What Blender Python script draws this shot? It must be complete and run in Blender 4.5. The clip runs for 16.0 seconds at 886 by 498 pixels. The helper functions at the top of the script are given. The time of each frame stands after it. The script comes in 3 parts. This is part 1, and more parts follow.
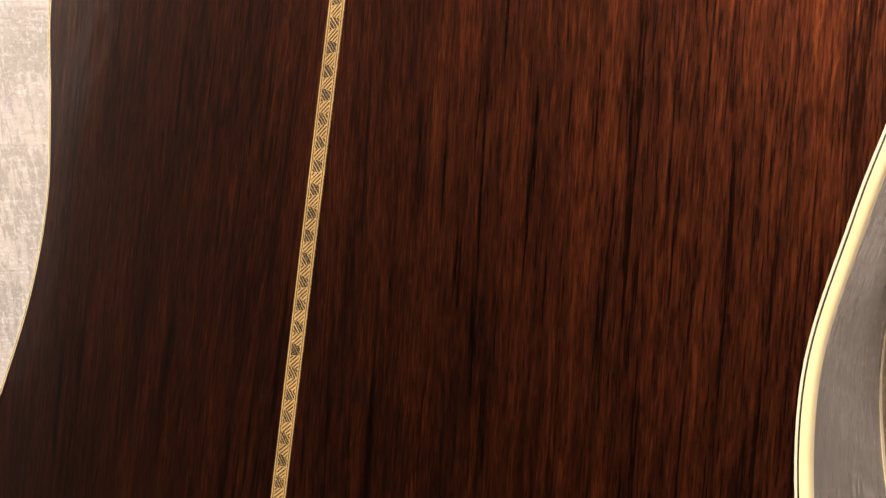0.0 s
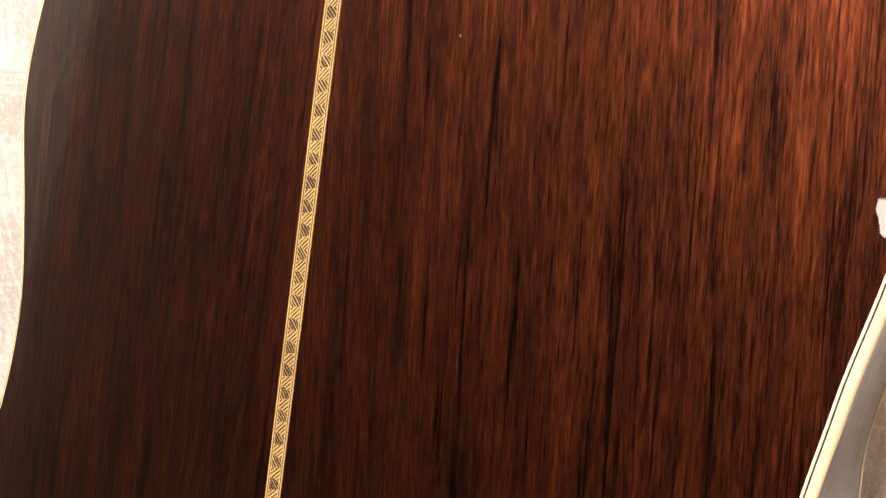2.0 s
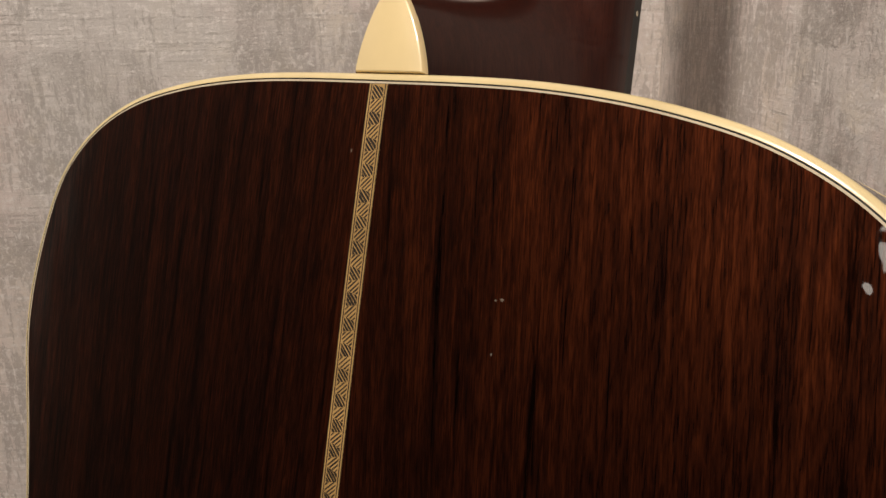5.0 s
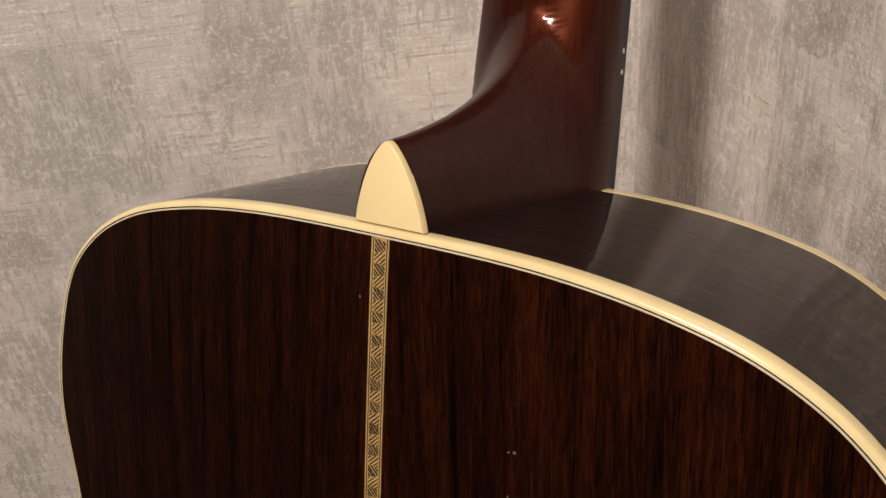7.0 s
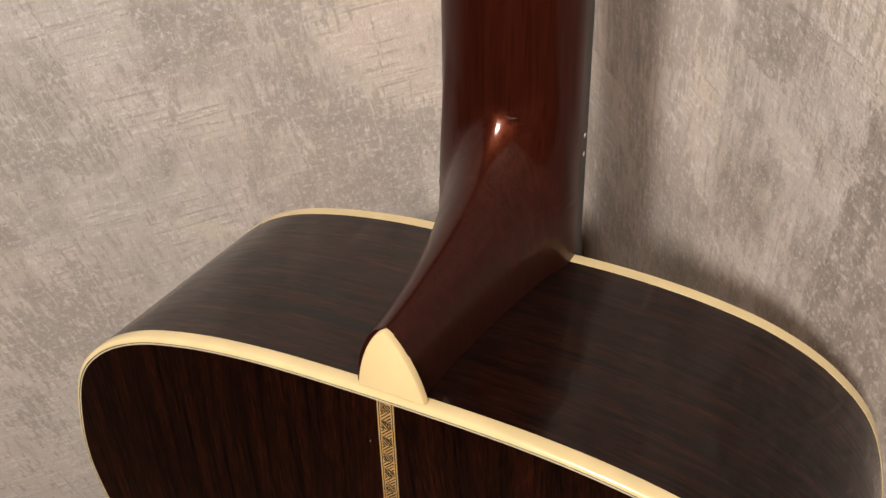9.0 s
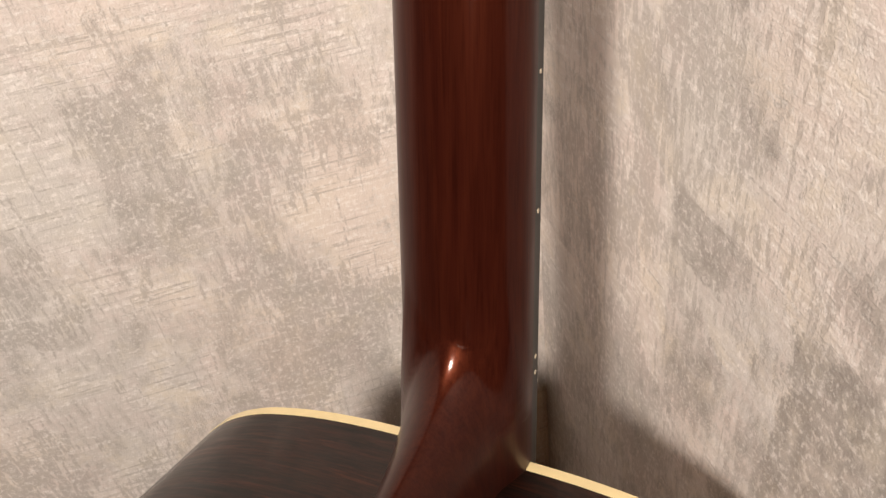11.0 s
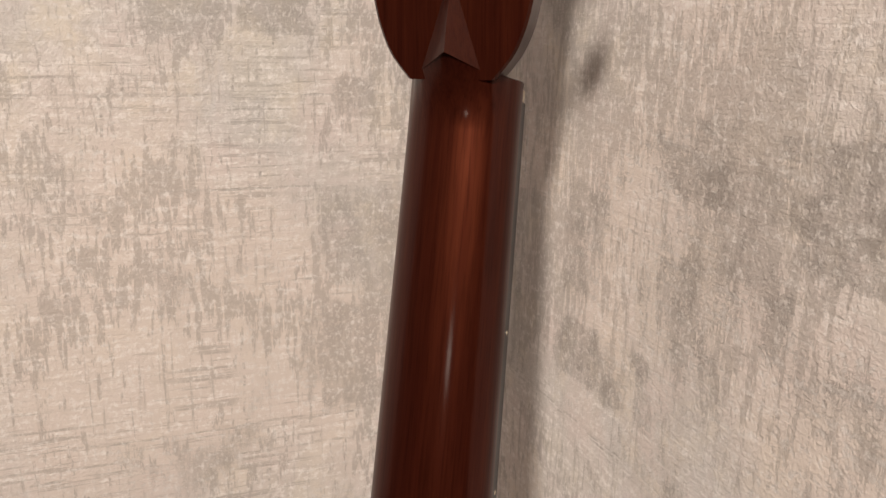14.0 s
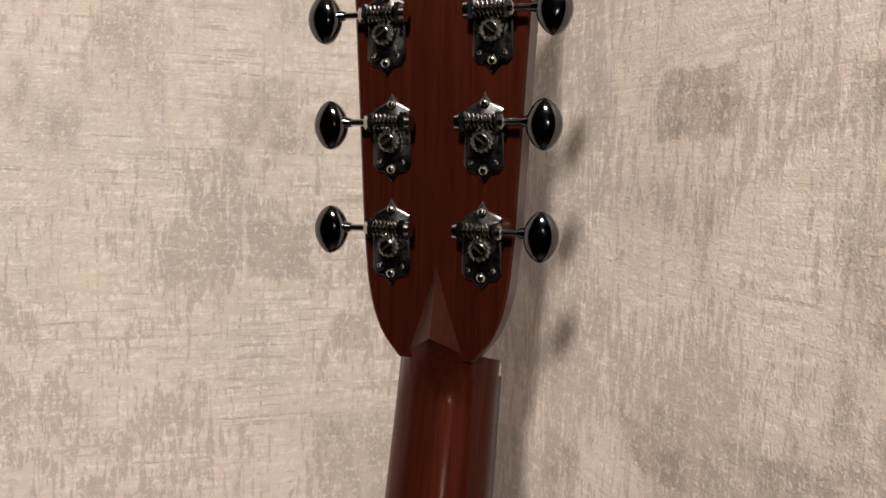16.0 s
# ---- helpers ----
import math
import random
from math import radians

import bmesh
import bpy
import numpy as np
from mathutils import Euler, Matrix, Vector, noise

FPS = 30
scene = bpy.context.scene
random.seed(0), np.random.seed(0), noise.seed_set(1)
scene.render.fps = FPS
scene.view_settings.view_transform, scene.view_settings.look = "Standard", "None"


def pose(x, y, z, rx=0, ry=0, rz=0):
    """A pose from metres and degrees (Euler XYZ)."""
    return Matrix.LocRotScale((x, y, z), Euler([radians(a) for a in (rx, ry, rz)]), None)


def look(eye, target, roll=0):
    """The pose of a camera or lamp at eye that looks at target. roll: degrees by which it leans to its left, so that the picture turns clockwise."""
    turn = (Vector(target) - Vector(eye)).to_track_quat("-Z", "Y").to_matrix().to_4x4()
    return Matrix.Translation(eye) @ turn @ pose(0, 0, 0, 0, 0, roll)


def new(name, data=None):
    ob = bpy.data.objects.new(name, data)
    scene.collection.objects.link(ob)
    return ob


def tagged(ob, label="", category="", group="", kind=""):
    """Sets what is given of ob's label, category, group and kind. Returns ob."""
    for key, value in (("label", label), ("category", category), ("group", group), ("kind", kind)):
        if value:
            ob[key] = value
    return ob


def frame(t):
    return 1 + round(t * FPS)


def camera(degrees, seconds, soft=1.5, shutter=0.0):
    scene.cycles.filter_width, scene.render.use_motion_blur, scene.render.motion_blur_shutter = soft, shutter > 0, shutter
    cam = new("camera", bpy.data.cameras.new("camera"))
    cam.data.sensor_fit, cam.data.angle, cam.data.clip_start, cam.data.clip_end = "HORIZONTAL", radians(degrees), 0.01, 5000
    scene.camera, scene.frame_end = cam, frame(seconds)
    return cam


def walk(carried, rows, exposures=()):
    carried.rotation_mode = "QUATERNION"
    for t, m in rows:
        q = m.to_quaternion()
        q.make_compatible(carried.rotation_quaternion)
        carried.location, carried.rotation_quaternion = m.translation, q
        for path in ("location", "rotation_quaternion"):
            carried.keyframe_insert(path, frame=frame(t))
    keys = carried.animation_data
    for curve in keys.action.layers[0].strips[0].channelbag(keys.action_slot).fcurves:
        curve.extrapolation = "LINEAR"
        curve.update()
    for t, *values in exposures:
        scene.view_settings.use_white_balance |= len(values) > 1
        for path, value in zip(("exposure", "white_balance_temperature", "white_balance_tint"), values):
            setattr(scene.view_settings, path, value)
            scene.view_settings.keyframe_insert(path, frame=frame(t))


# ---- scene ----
cam = camera(56.0, 16.0)
PATH = [
    (0, (0.169, -0.176, -0.134), (-0.961, 1.463, -0.33), 7.7),
    (0.5, (0.169, -0.177, -0.128), (-0.961, 1.462, -0.319), 8.1),
    (1, (0.166, -0.176, -0.117), (-0.953, 1.472, -0.294), 8.2),
    (1.5, (0.165, -0.179, -0.106), (-0.928, 1.487, -0.274), 8.0),
    (2, (0.162, -0.175, -0.098), (-0.93, 1.492, -0.27), 7.8),
    (2.5, (0.159, -0.174, -0.09), (-0.935, 1.493, -0.242), 7.4),
    (3, (0.161, -0.176, -0.078), (-0.936, 1.489, -0.232), 7.2),
    (3.5, (0.158, -0.176, -0.07), (-0.943, 1.487, -0.222), 6.8),
    (4, (0.153, -0.173, -0.053), (-0.954, 1.485, -0.213), 6.4),
    (4.5, (0.146, -0.166, -0.041), (-0.985, 1.478, -0.175), 6.9),
    (5, (0.139, -0.168, -0.027), (-0.969, 1.492, -0.157), 6.9),
    (5.2, (0.139, -0.163, -0.028), (-1.01, 1.472, -0.105), 6.8),
    (7.3, (0.123, -0.174, 0.079), (-0.84, 1.444, -0.603), 1.3),
    (7.5, (0.12, -0.172, 0.092), (-0.813, 1.42, -0.678), 0.5),
    (8, (0.112, -0.169, 0.125), (-0.743, 1.342, -0.868), -0.2),
    (8.2, (0.108, -0.168, 0.137), (-0.721, 1.316, -0.915), -0.8),
    (10.3, (0.1, -0.138, 0.203), (-0.638, 1.374, -0.878), -2.6),
    (10.5, (0.102, -0.142, 0.207), (-0.648, 1.409, -0.808), -2.2),
    (11, (0.104, -0.149, 0.22), (-0.646, 1.487, -0.653), -1.3),
    (11.5, (0.103, -0.157, 0.232), (-0.628, 1.555, -0.498), 0.1),
    (12, (0.101, -0.168, 0.247), (-0.606, 1.613, -0.328), 1.5),
    (12.5, (0.099, -0.178, 0.26), (-0.600, 1.655, -0.118), 2.6),
    (13, (0.105, -0.181, 0.282), (-0.619, 1.665, 0.022), 3.3),
    (14, (0.096, -0.204, 0.297), (-0.532, 1.695, 0.312), 5.0),
    (14.5, (0.1, -0.217, 0.313), (-0.52, 1.682, 0.424), 5.1),
    (15, (0.103, -0.229, 0.33), (-0.517, 1.664, 0.51), 5.2),
    (15.5, (0.106, -0.239, 0.341), (-0.522, 1.643, 0.591), 5.4),
    (16, (0.109, -0.246, 0.349), (-0.527, 1.621, 0.68), 5.8),
]
EXPOSURES = [(0, 0.92), (0.5, 0.95), (1.0, 1.3), (1.5, 1.38), (3.5, 1.48), (4.2, 1.42), (4.5, 0.55), (5.0, -0.38), (5.2, -0.42), (7.3, -0.24), (8.2, -0.22), (10.3, 0.24), (11.0, 0.27), (12.0, 0.0), (13.5, -0.22), (16, -0.32)]

# the instrument leans back into the corner, its tail on the floor
LEAN = pose(0, 0, 0.521, -15.75, -1.6, 0)
walk(cam, [(t, LEAN @ look(eye, target, roll)) for t, eye, target, roll in PATH], EXPOSURES)

# ---- light ----
world = bpy.data.worlds.new("world")
scene.world = world
world.use_nodes = True
world.node_tree.nodes["Background"].inputs["Color"].default_value = (1.0, 0.86, 0.7, 1)
world.node_tree.nodes["Background"].inputs["Strength"].default_value = 0.03

lamp = bpy.data.lights.new("ceiling_lamp", "AREA")
lamp.shape, lamp.size, lamp.energy, lamp.color = "DISK", 0.32, 17.6, (1.0, 0.88, 0.765)
lamp.spread = radians(75)
new("ceiling_lamp", lamp).matrix_world = look((0.10, -1.86, 2.40), (0.0, 0.2, 0.70))

# unseen lamp added behind the camera for glints and haze on the lacquer
side_lamp = bpy.data.lights.new("table_lamp", "AREA")
side_lamp.shape, side_lamp.size, side_lamp.energy, side_lamp.color = "DISK", 0.17, 1.0, (1.0, 0.9, 0.78)
new("table_lamp", side_lamp).matrix_world = look((0.035, -2.4, 1.20), (0.0, 0.2, 0.6))


# ---- materials ----
def material(name):
    m = bpy.data.materials.new(name)
    m.use_nodes = True
    return m, m.node_tree.nodes, m.node_tree.links, m.node_tree.nodes["Principled BSDF"]


class Tree:
    """Short helper for building node trees."""

    def __init__(self, name):
        self.m, self.n, self.l, self.b = material(name)
        self.co = self.n.new("ShaderNodeTexCoord").outputs["Object"]

    def put(self, socket, value):
        if isinstance(value, bpy.types.NodeSocket):
            self.l.new(value, socket)
        elif value is not None:
            socket.default_value = value

    def map(self, scale=(1, 1, 1), loc=(0, 0, 0), rot=(0, 0, 0), src=None):
        d = self.n.new("ShaderNodeMapping")
        self.put(d.inputs["Vector"], src or self.co)
        d.inputs["Scale"].default_value, d.inputs["Location"].default_value = scale, loc
        d.inputs["Rotation"].default_value = [radians(a) for a in rot]
        return d.outputs[0]

    def noise(self, vec, scale=1.0, detail=4, rough=0.55, dist=0.0):
        d = self.n.new("ShaderNodeTexNoise")
        self.put(d.inputs["Vector"], vec)
        for k, v in (("Scale", scale), ("Detail", detail), ("Roughness", rough), ("Distortion", dist)):
            d.inputs[k].default_value = v
        return d.outputs["Fac"]

    def ramp(self, fac, stops):
        d = self.n.new("ShaderNodeValToRGB")
        self.put(d.inputs[0], fac)
        el = d.color_ramp.elements
        while len(el) < len(stops):
            el.new(0.5)
        for e, (p, c) in zip(el, stops):
            e.position = p
            e.color = (c, c, c, 1) if isinstance(c, (int, float)) else (*c, 1)
        return d.outputs[0]

    def mix(self, fac, a, b, mode="MIX"):
        d = self.n.new("ShaderNodeMix")
        d.data_type, d.blend_type = "RGBA", mode
        for s, v in ((d.inputs["Factor"], fac), (d.inputs[6], a), (d.inputs[7], b)):
            if isinstance(v, tuple):
                v = (*v, 1)
            self.put(s, v)
        return d.outputs[2]

    def math(self, op, a, b=0.0):
        d = self.n.new("ShaderNodeMath")
        d.operation = op
        self.put(d.inputs[0], a)
        self.put(d.inputs[1], b)
        return d.outputs[0]

    def bump(self, height, strength, distance):
        d = self.n.new("ShaderNodeBump")
        self.put(d.inputs["Height"], height)
        d.inputs["Strength"].default_value, d.inputs["Distance"].default_value = strength, distance
        self.l.new(d.outputs[0], self.b.inputs["Normal"])

    def done(self, color=None, rough=None, metal=0.0, coat=0.0, coat_rough=0.03, spec=0.5):
        self.put(self.b.inputs["Base Color"], (*color, 1) if isinstance(color, tuple) else color)
        self.put(self.b.inputs["Roughness"], rough)
        self.b.inputs["Metallic"].default_value = metal
        self.b.inputs["Coat Weight"].default_value = coat
        self.b.inputs["Coat Roughness"].default_value = coat_rough
        self.b.inputs["Specular IOR Level"].default_value = spec
        return self.m


def rosewood(name, along, turn=0.0, sheen=1.0):
    """Dark streaked rosewood under gloss lacquer. along: scale with the small number along the grain; turn: the grain's slant; sheen: of the fibres."""
    t = Tree(name)
    t.co = t.map(rot=(0, turn, 0))
    warp = t.noise(t.map(tuple(a * 0.10 for a in along)), 1.0, 3)
    k = t.n.new("ShaderNodeVectorMath")
    k.operation = "MULTIPLY_ADD"
    t.l.new(warp, k.inputs[0])
    k.inputs[1].default_value = tuple(3.2 if a > 100 else 0.4 for a in along)
    t.l.new(t.map(along), k.inputs[2])
    v = k.outputs[0]
    long = tuple(a * (0.42 if a > 100 else 0.16) for a in along)
    wide = t.noise(t.map(tuple(a * (0.12 if a > 100 else 0.2) for a in along)), 1.0, 3, 0.5)
    streak = t.noise(v, 1.0, 5, 0.68, 0.55)
    bands = t.noise(t.map(long), 1.0, 4, 0.62, 0.5)
    fine = t.noise(t.map(tuple(a * (2.6 if a > 100 else 2.2) for a in along)), 1.0, 3, 0.6)
    flame = t.noise(t.map(tuple(a * (1.15 if a > 100 else 2.1) for a in along)), 1.0, 4, 0.62, 0.9)
    a = t.math("ADD", t.math("MULTIPLY", streak, 0.34), t.math("ADD", t.math("MULTIPLY", wide, 0.20), t.math("MULTIPLY", bands, 0.22)))
    a = t.math("ADD", a, t.math("MULTIPLY", flame, 0.24))
    base = t.ramp(a, [(0.37, (0.0004, 0.0002, 0.0002)), (0.45, (0.0012, 0.0004, 0.0003)), (0.53, (0.0040, 0.0010, 0.0005)), (0.60, (0.012, 0.0027, 0.0010))])
    pores = t.ramp(fine, [(0.40, 0.35), (0.52, 1.0)])
    veins = t.ramp(bands, [(0.36, 0.40), (0.42, 1.0)])
    col = t.mix(1.0, t.mix(0.8, base, pores, "MULTIPLY"), veins, "MULTIPLY")
    # the wood's fibres glint reddish under the lacquer
    glint = t.ramp(a, [(0.37, (0.10, 0.032, 0.020)), (0.45, (0.25, 0.068, 0.034)), (0.53, (0.58, 0.135, 0.052)), (0.60, (1.0, 0.235, 0.080))])
    glint = t.mix(1.0, t.mix(0.8, glint, pores, "MULTIPLY"), veins, "MULTIPLY")
    t.put(t.b.inputs["Specular Tint"], glint)
    t.bump(t.noise(t.map((120, 120, 45)), 1.0, 4, 0.6), 0.22, 0.0006)
    wavy = t.n.new("ShaderNodeBump")
    t.put(wavy.inputs["Height"], t.noise(t.map((38, 38, 30)), 1.0, 3, 0.5))
    wavy.inputs["Strength"].default_value, wavy.inputs["Distance"].default_value = 0.8, 0.0007
    t.l.new(wavy.outputs[0], t.b.inputs["Coat Normal"])
    return t.done(col, t.ramp(streak, [(0.3, 0.57), (0.7, 0.48)]), coat=0.62, coat_rough=0.02, spec=sheen)


def mahogany(name):
    t = Tree(name)
    g = t.noise(t.map((420, 420, 14)), 1.0, 5, 0.6, 0.2)
    wide = t.noise(t.map((70, 70, 3)), 1.0, 3)
    pore = t.noise(t.map((1500, 1500, 45)), 1.0, 2)
    base = t.ramp(t.math("ADD", t.math("MULTIPLY", g, 0.55), t.math("MULTIPLY", wide, 0.45)),
                  [(0.34, (0.0150, 0.0028, 0.0017)), (0.50, (0.0200, 0.0036, 0.0020)), (0.66, (0.0270, 0.0052, 0.0026))])
    col = t.mix(0.35, base, t.ramp(pore, [(0.36, 0.35), (0.5, 1.0)]), "MULTIPLY")
    t.bump(pore, 0.06, 0.0003)
    # reddish sheen of the fibres under the satin lacquer
    t.put(t.b.inputs["Specular Tint"], t.mix(0.35, t.ramp(g, [(0.34, (0.60, 0.13, 0.06)), (0.66, (1.0, 0.25, 0.11))]), t.ramp(pore, [(0.36, 0.35), (0.5, 1.0)]), "MULTIPLY"))
    return t.done(col, t.ramp(wide, [(0.3, 0.44), (0.7, 0.36)]), coat=0.34, coat_rough=0.12, spec=0.38)


def plastic(name, color, rough=0.25, spots=0.12, coat=0.6):
    t = Tree(name)
    n = t.noise(t.map((60, 60, 60)), 1.0, 5)
    dark = tuple(c * (1 - spots) for c in color)
    t.bump(t.noise(t.map((900, 900, 900)), 1.0, 2), 0.04, 0.0002)
    return t.done(t.ramp(n, [(0.35, dark), (0.65, color)]), rough, coat=coat, coat_rough=0.06)


def chrome(name, color, rough):
    t = Tree(name)
    n = t.noise(t.map((300, 300, 300)), 1.0, 4)
    return t.done(color, t.ramp(n, [(0.3, rough), (0.75, rough * 2.2)]), metal=1.0)


def wallpaper(name, shift, level_share, patches):
    """Distressed plaster-look vinyl: a patchwork of blocks, dragged streaks, worn grey-brown patches (x0, x1, z0, z1,
    depth; one is part shade), embossed grain.
    """
    t = Tree(name)
    times = lambda a, b: t.math("MULTIPLY", a, b)
    plus = lambda a, b: t.math("ADD", a, b)

    def blocks(width, height, dx, dz):
        d = t.n.new("ShaderNodeTexBrick")
        wob = t.noise(t.map((55, 55, 55), shift), 1.0, 4)
        add = t.n.new("ShaderNodeVectorMath")
        add.operation = "MULTIPLY_ADD"
        t.l.new(wob, add.inputs[0])
        add.inputs[1].default_value = (0.004, 0.004, 0.0)
        t.l.new(t.map((1, 1, 1), (shift[0] + dx, shift[2] + dz, 0), (-90, 0, 0)), add.inputs[2])
        t.l.new(add.outputs[0], d.inputs["Vector"])
        for k, v in (("Scale", 1.0), ("Mortar Size", 0.0008), ("Mortar Smooth", 0.3), ("Brick Width", width), ("Row Height", height)):
            d.inputs[k].default_value = v
        d.inputs["Color1"].default_value, d.inputs["Color2"].default_value = (0, 0, 0, 1), (1, 1, 1, 1)
        d.inputs["Mortar"].default_value = (0.5, 0.5, 0.5, 1)
        d.offset = 0.37
        return d.outputs["Color"], d.outputs["Fac"]

    pick, joint = blocks(0.17, 0.10, 0.0, 0.0)
    pick_b, joint_b = blocks(0.085, 0.135, 0.041, 0.028)
    broad = t.noise(t.map((9, 9, 8), shift), 1.0, 4, 0.6, 0.4)
    broad_b = t.noise(t.map((20, 20, 15), (shift[0] + 3, shift[1], shift[2] + 7)), 1.0, 4, 0.6, 0.4)
    upright = t.noise(t.map((250, 250, 46), shift), 1.0, 5, 0.66, 0.15)
    level = t.noise(t.map((50, 50, 280), shift), 1.0, 5, 0.66, 0.15)
    speck = t.noise(t.map((350, 350, 270), shift), 1.0, 5, 0.75, 0.3)
    weave = plus(plus(times(upright, 0.30), times(level, 0.20)), times(speck, 0.50))
    zone = plus(times(broad_b, 0.75), plus(0.105, times(t.math("SUBTRACT", pick_b, 0.5), 0.16)))
    wob = t.noise(t.map((70, 70, 70), shift), 1.0, 4, 0.65)
    place = t.n.new("ShaderNodeSeparateXYZ")
    t.l.new(t.co, place.inputs[0])
    for x0, x1, z0, z1, depth in patches:
        u = times(t.math("ABSOLUTE", t.math("SUBTRACT", place.outputs[0], (x0 + x1) / 2)), 2 / (x1 - x0))
        v = times(t.math("ABSOLUTE", t.math("SUBTRACT", place.outputs[2], (z0 + z1) / 2)), 2 / (z1 - z0))
        inside = t.ramp(plus(t.math("MAXIMUM", u, v), times(t.math("SUBTRACT", wob, 0.5), 0.9)), [(0.82, 1.0), (1.04, 0.0)])
        zone = plus(zone, times(inside, depth))
    blotch = t.ramp(plus(weave, times(t.math("SUBTRACT", zone, 0.5), 0.72)), [(0.515, 0.0), (0.545, 0.72), (0.60, 1.0)])
    combed = t.ramp(plus(times(upright, 0.8), times(t.math("SUBTRACT", plus(broad, times(pick, 0.10)), 0.55), 1.0)), [(0.435, 0.0), (0.470, 0.85)])
    scratch = t.ramp(t.noise(t.map((11, 11, 330), shift), 1.0, 4, 0.68, 0.05), [(0.54, 0.0), (0.58, 1.0)])
    in_c = t.ramp(broad_b, [(0.42, 1.0), (0.54, 0.12)])
    rake = t.ramp(t.noise(t.map((360, 360, 15), shift), 1.0, 3, 0.6), [(0.60, 0.0), (0.67, 1.0)])
    in_d = t.ramp(broad, [(0.42, 1.0), (0.54, 0.1)])
    worn = t.ramp(t.noise(t.map((95, 95, 60), (shift[0] + 4, shift[1], shift[2] + 5)), 1.0, 4, 0.6), [(0.34, 0.45), (0.58, 1.0)])
    blotch = times(blotch, worn)
    dark = times(blotch, 1.0 - 0.60 * level_share)
    dark = t.math("MAXIMUM", dark, times(combed, 0.55))
    dark = t.math("MAXIMUM", dark, times(times(scratch, in_c), 0.62 * level_share))
    dark = t.math("MAXIMUM", dark, times(times(rake, in_d), 0.5))
    dark = plus(times(dark, 0.85), t.ramp(zone, [(0.50, 0.0), (0.60, 0.08)]))
    edge = times(t.math("MAXIMUM", joint, joint_b), t.ramp(level, [(0.46, 0.0), (0.60, 0.5)]))
    dark = t.math("MAXIMUM", dark, edge)
    mottle = t.noise(t.map((60, 60, 48), shift), 1.0, 6, 0.72)
    light = t.ramp(broad, [(0.34, (0.625, 0.603, 0.600)), (0.50, (0.68, 0.628, 0.605)), (0.66, (0.645, 0.607, 0.595))])
    light = t.mix(t.ramp(mottle, [(0.36, 0.70), (0.64, 0.0)]), light, (0.50, 0.458, 0.428))
    grain = t.noise(t.map((190, 190, 150), (shift[0] + 2, shift[1], shift[2] + 3)), 1.0, 5, 0.72, 0.2)
    light = t.mix(t.ramp(grain, [(0.38, 0.55), (0.56, 0.0)]), light, (0.50, 0.455, 0.425))
    hue = t.noise(t.map((32, 32, 24), (shift[0] + 6, shift[1], shift[2] + 1)), 1.0, 5, 0.65, 0.4)
    light = t.mix(t.ramp(hue, [(0.50, 0.0), (0.64, 0.55)]), light, (0.72, 0.645, 0.545))
    light = t.mix(t.ramp(hue, [(0.36, 0.55), (0.50, 0.0)]), light, (0.67, 0.575, 0.555))
    tint = t.noise(t.map((5, 5, 4.5), (shift[0] + 9, shift[1], shift[2] + 2)), 1.0, 3, 0.55, 0.5)
    light = t.mix(t.ramp(tint, [(0.46, 0.0), (0.62, 0.75)]), light, (0.70, 0.610, 0.560))
    light = t.mix(t.ramp(tint, [(0.34, 0.7), (0.48, 0.0)]), light, (0.575, 0.550, 0.530))
    pale = t.ramp(plus(times(speck, 0.55), times(level, 0.45)), [(0.50, 0.0), (0.60, 0.70)])
    light = t.mix(pale, light, (0.87, 0.83, 0.81))
    flake = t.ramp(speck, [(0.50, 1.0), (0.60, 0.5)])
    col = t.mix(times(dark, flake), light, (0.235, 0.212, 0.195))
    emboss = t.noise(t.map((760, 760, 640), shift), 1.0, 3, 0.6, 0.25)
    lines = t.noise(t.map((26, 26, 460), shift), 1.0, 3, 0.6)
    height = plus(times(emboss, 0.8), plus(times(lines, 0.40), times(dark, -0.25)))
    t.bump(height, 0.6, 0.0010)
    return t.done(col, t.ramp(dark, [(0.0, 0.60), (1.0, 0.45)]), spec=0.35)


M_BACK = {-1: rosewood("rosewood_back_bass", (980, 980, 62), -1.0), 1: rosewood("rosewood_back_treble", (980, 980, 62), 5.0)}
M_RIM = rosewood("rosewood_side", (36, 480, 36), 0.0, 0.6)
M_NECK = mahogany("mahogany")
M_CREAM = plastic("cream_plastic", (0.80, 0.655, 0.36))
M_CAP = plastic("cream_cap", (0.84, 0.67, 0.36), 0.35, 0.06)
M_WHITE = plastic("white_line", (0.70, 0.61, 0.45))
M_BLACK = plastic("black_line", (0.012, 0.010, 0.009), 0.3)
M_STRAW = plastic("straw_wood", (0.55, 0.35, 0.135), 0.4, 0.3)
M_NICK = plastic("pale_nick", (0.16, 0.125, 0.10), 0.3)
M_UMBER = plastic("umber_wood", (0.012, 0.006, 0.004), 0.5, 0.4, coat=0.1)
M_EBONY = plastic("ebony", (0.012, 0.010, 0.009), 0.5, 0.4, coat=0.05)
M_SPRUCE = plastic("spruce", (0.55, 0.34, 0.14), 0.3, 0.15)
M_CHROME = chrome("chrome", (0.52, 0.52, 0.51), 0.06)
M_NICKEL = chrome("dark_nickel", (0.085, 0.085, 0.09), 0.16)
# button chrome is darkened in colour for the dark room it should mirror
M_BUTTON = chrome("smoked_chrome", (0.13, 0.13, 0.14), 0.06)
M_STEEL = chrome("worn_steel", (0.24, 0.24, 0.235), 0.18)
M_FRET = chrome("fret_silver", (0.70, 0.66, 0.58), 0.25)
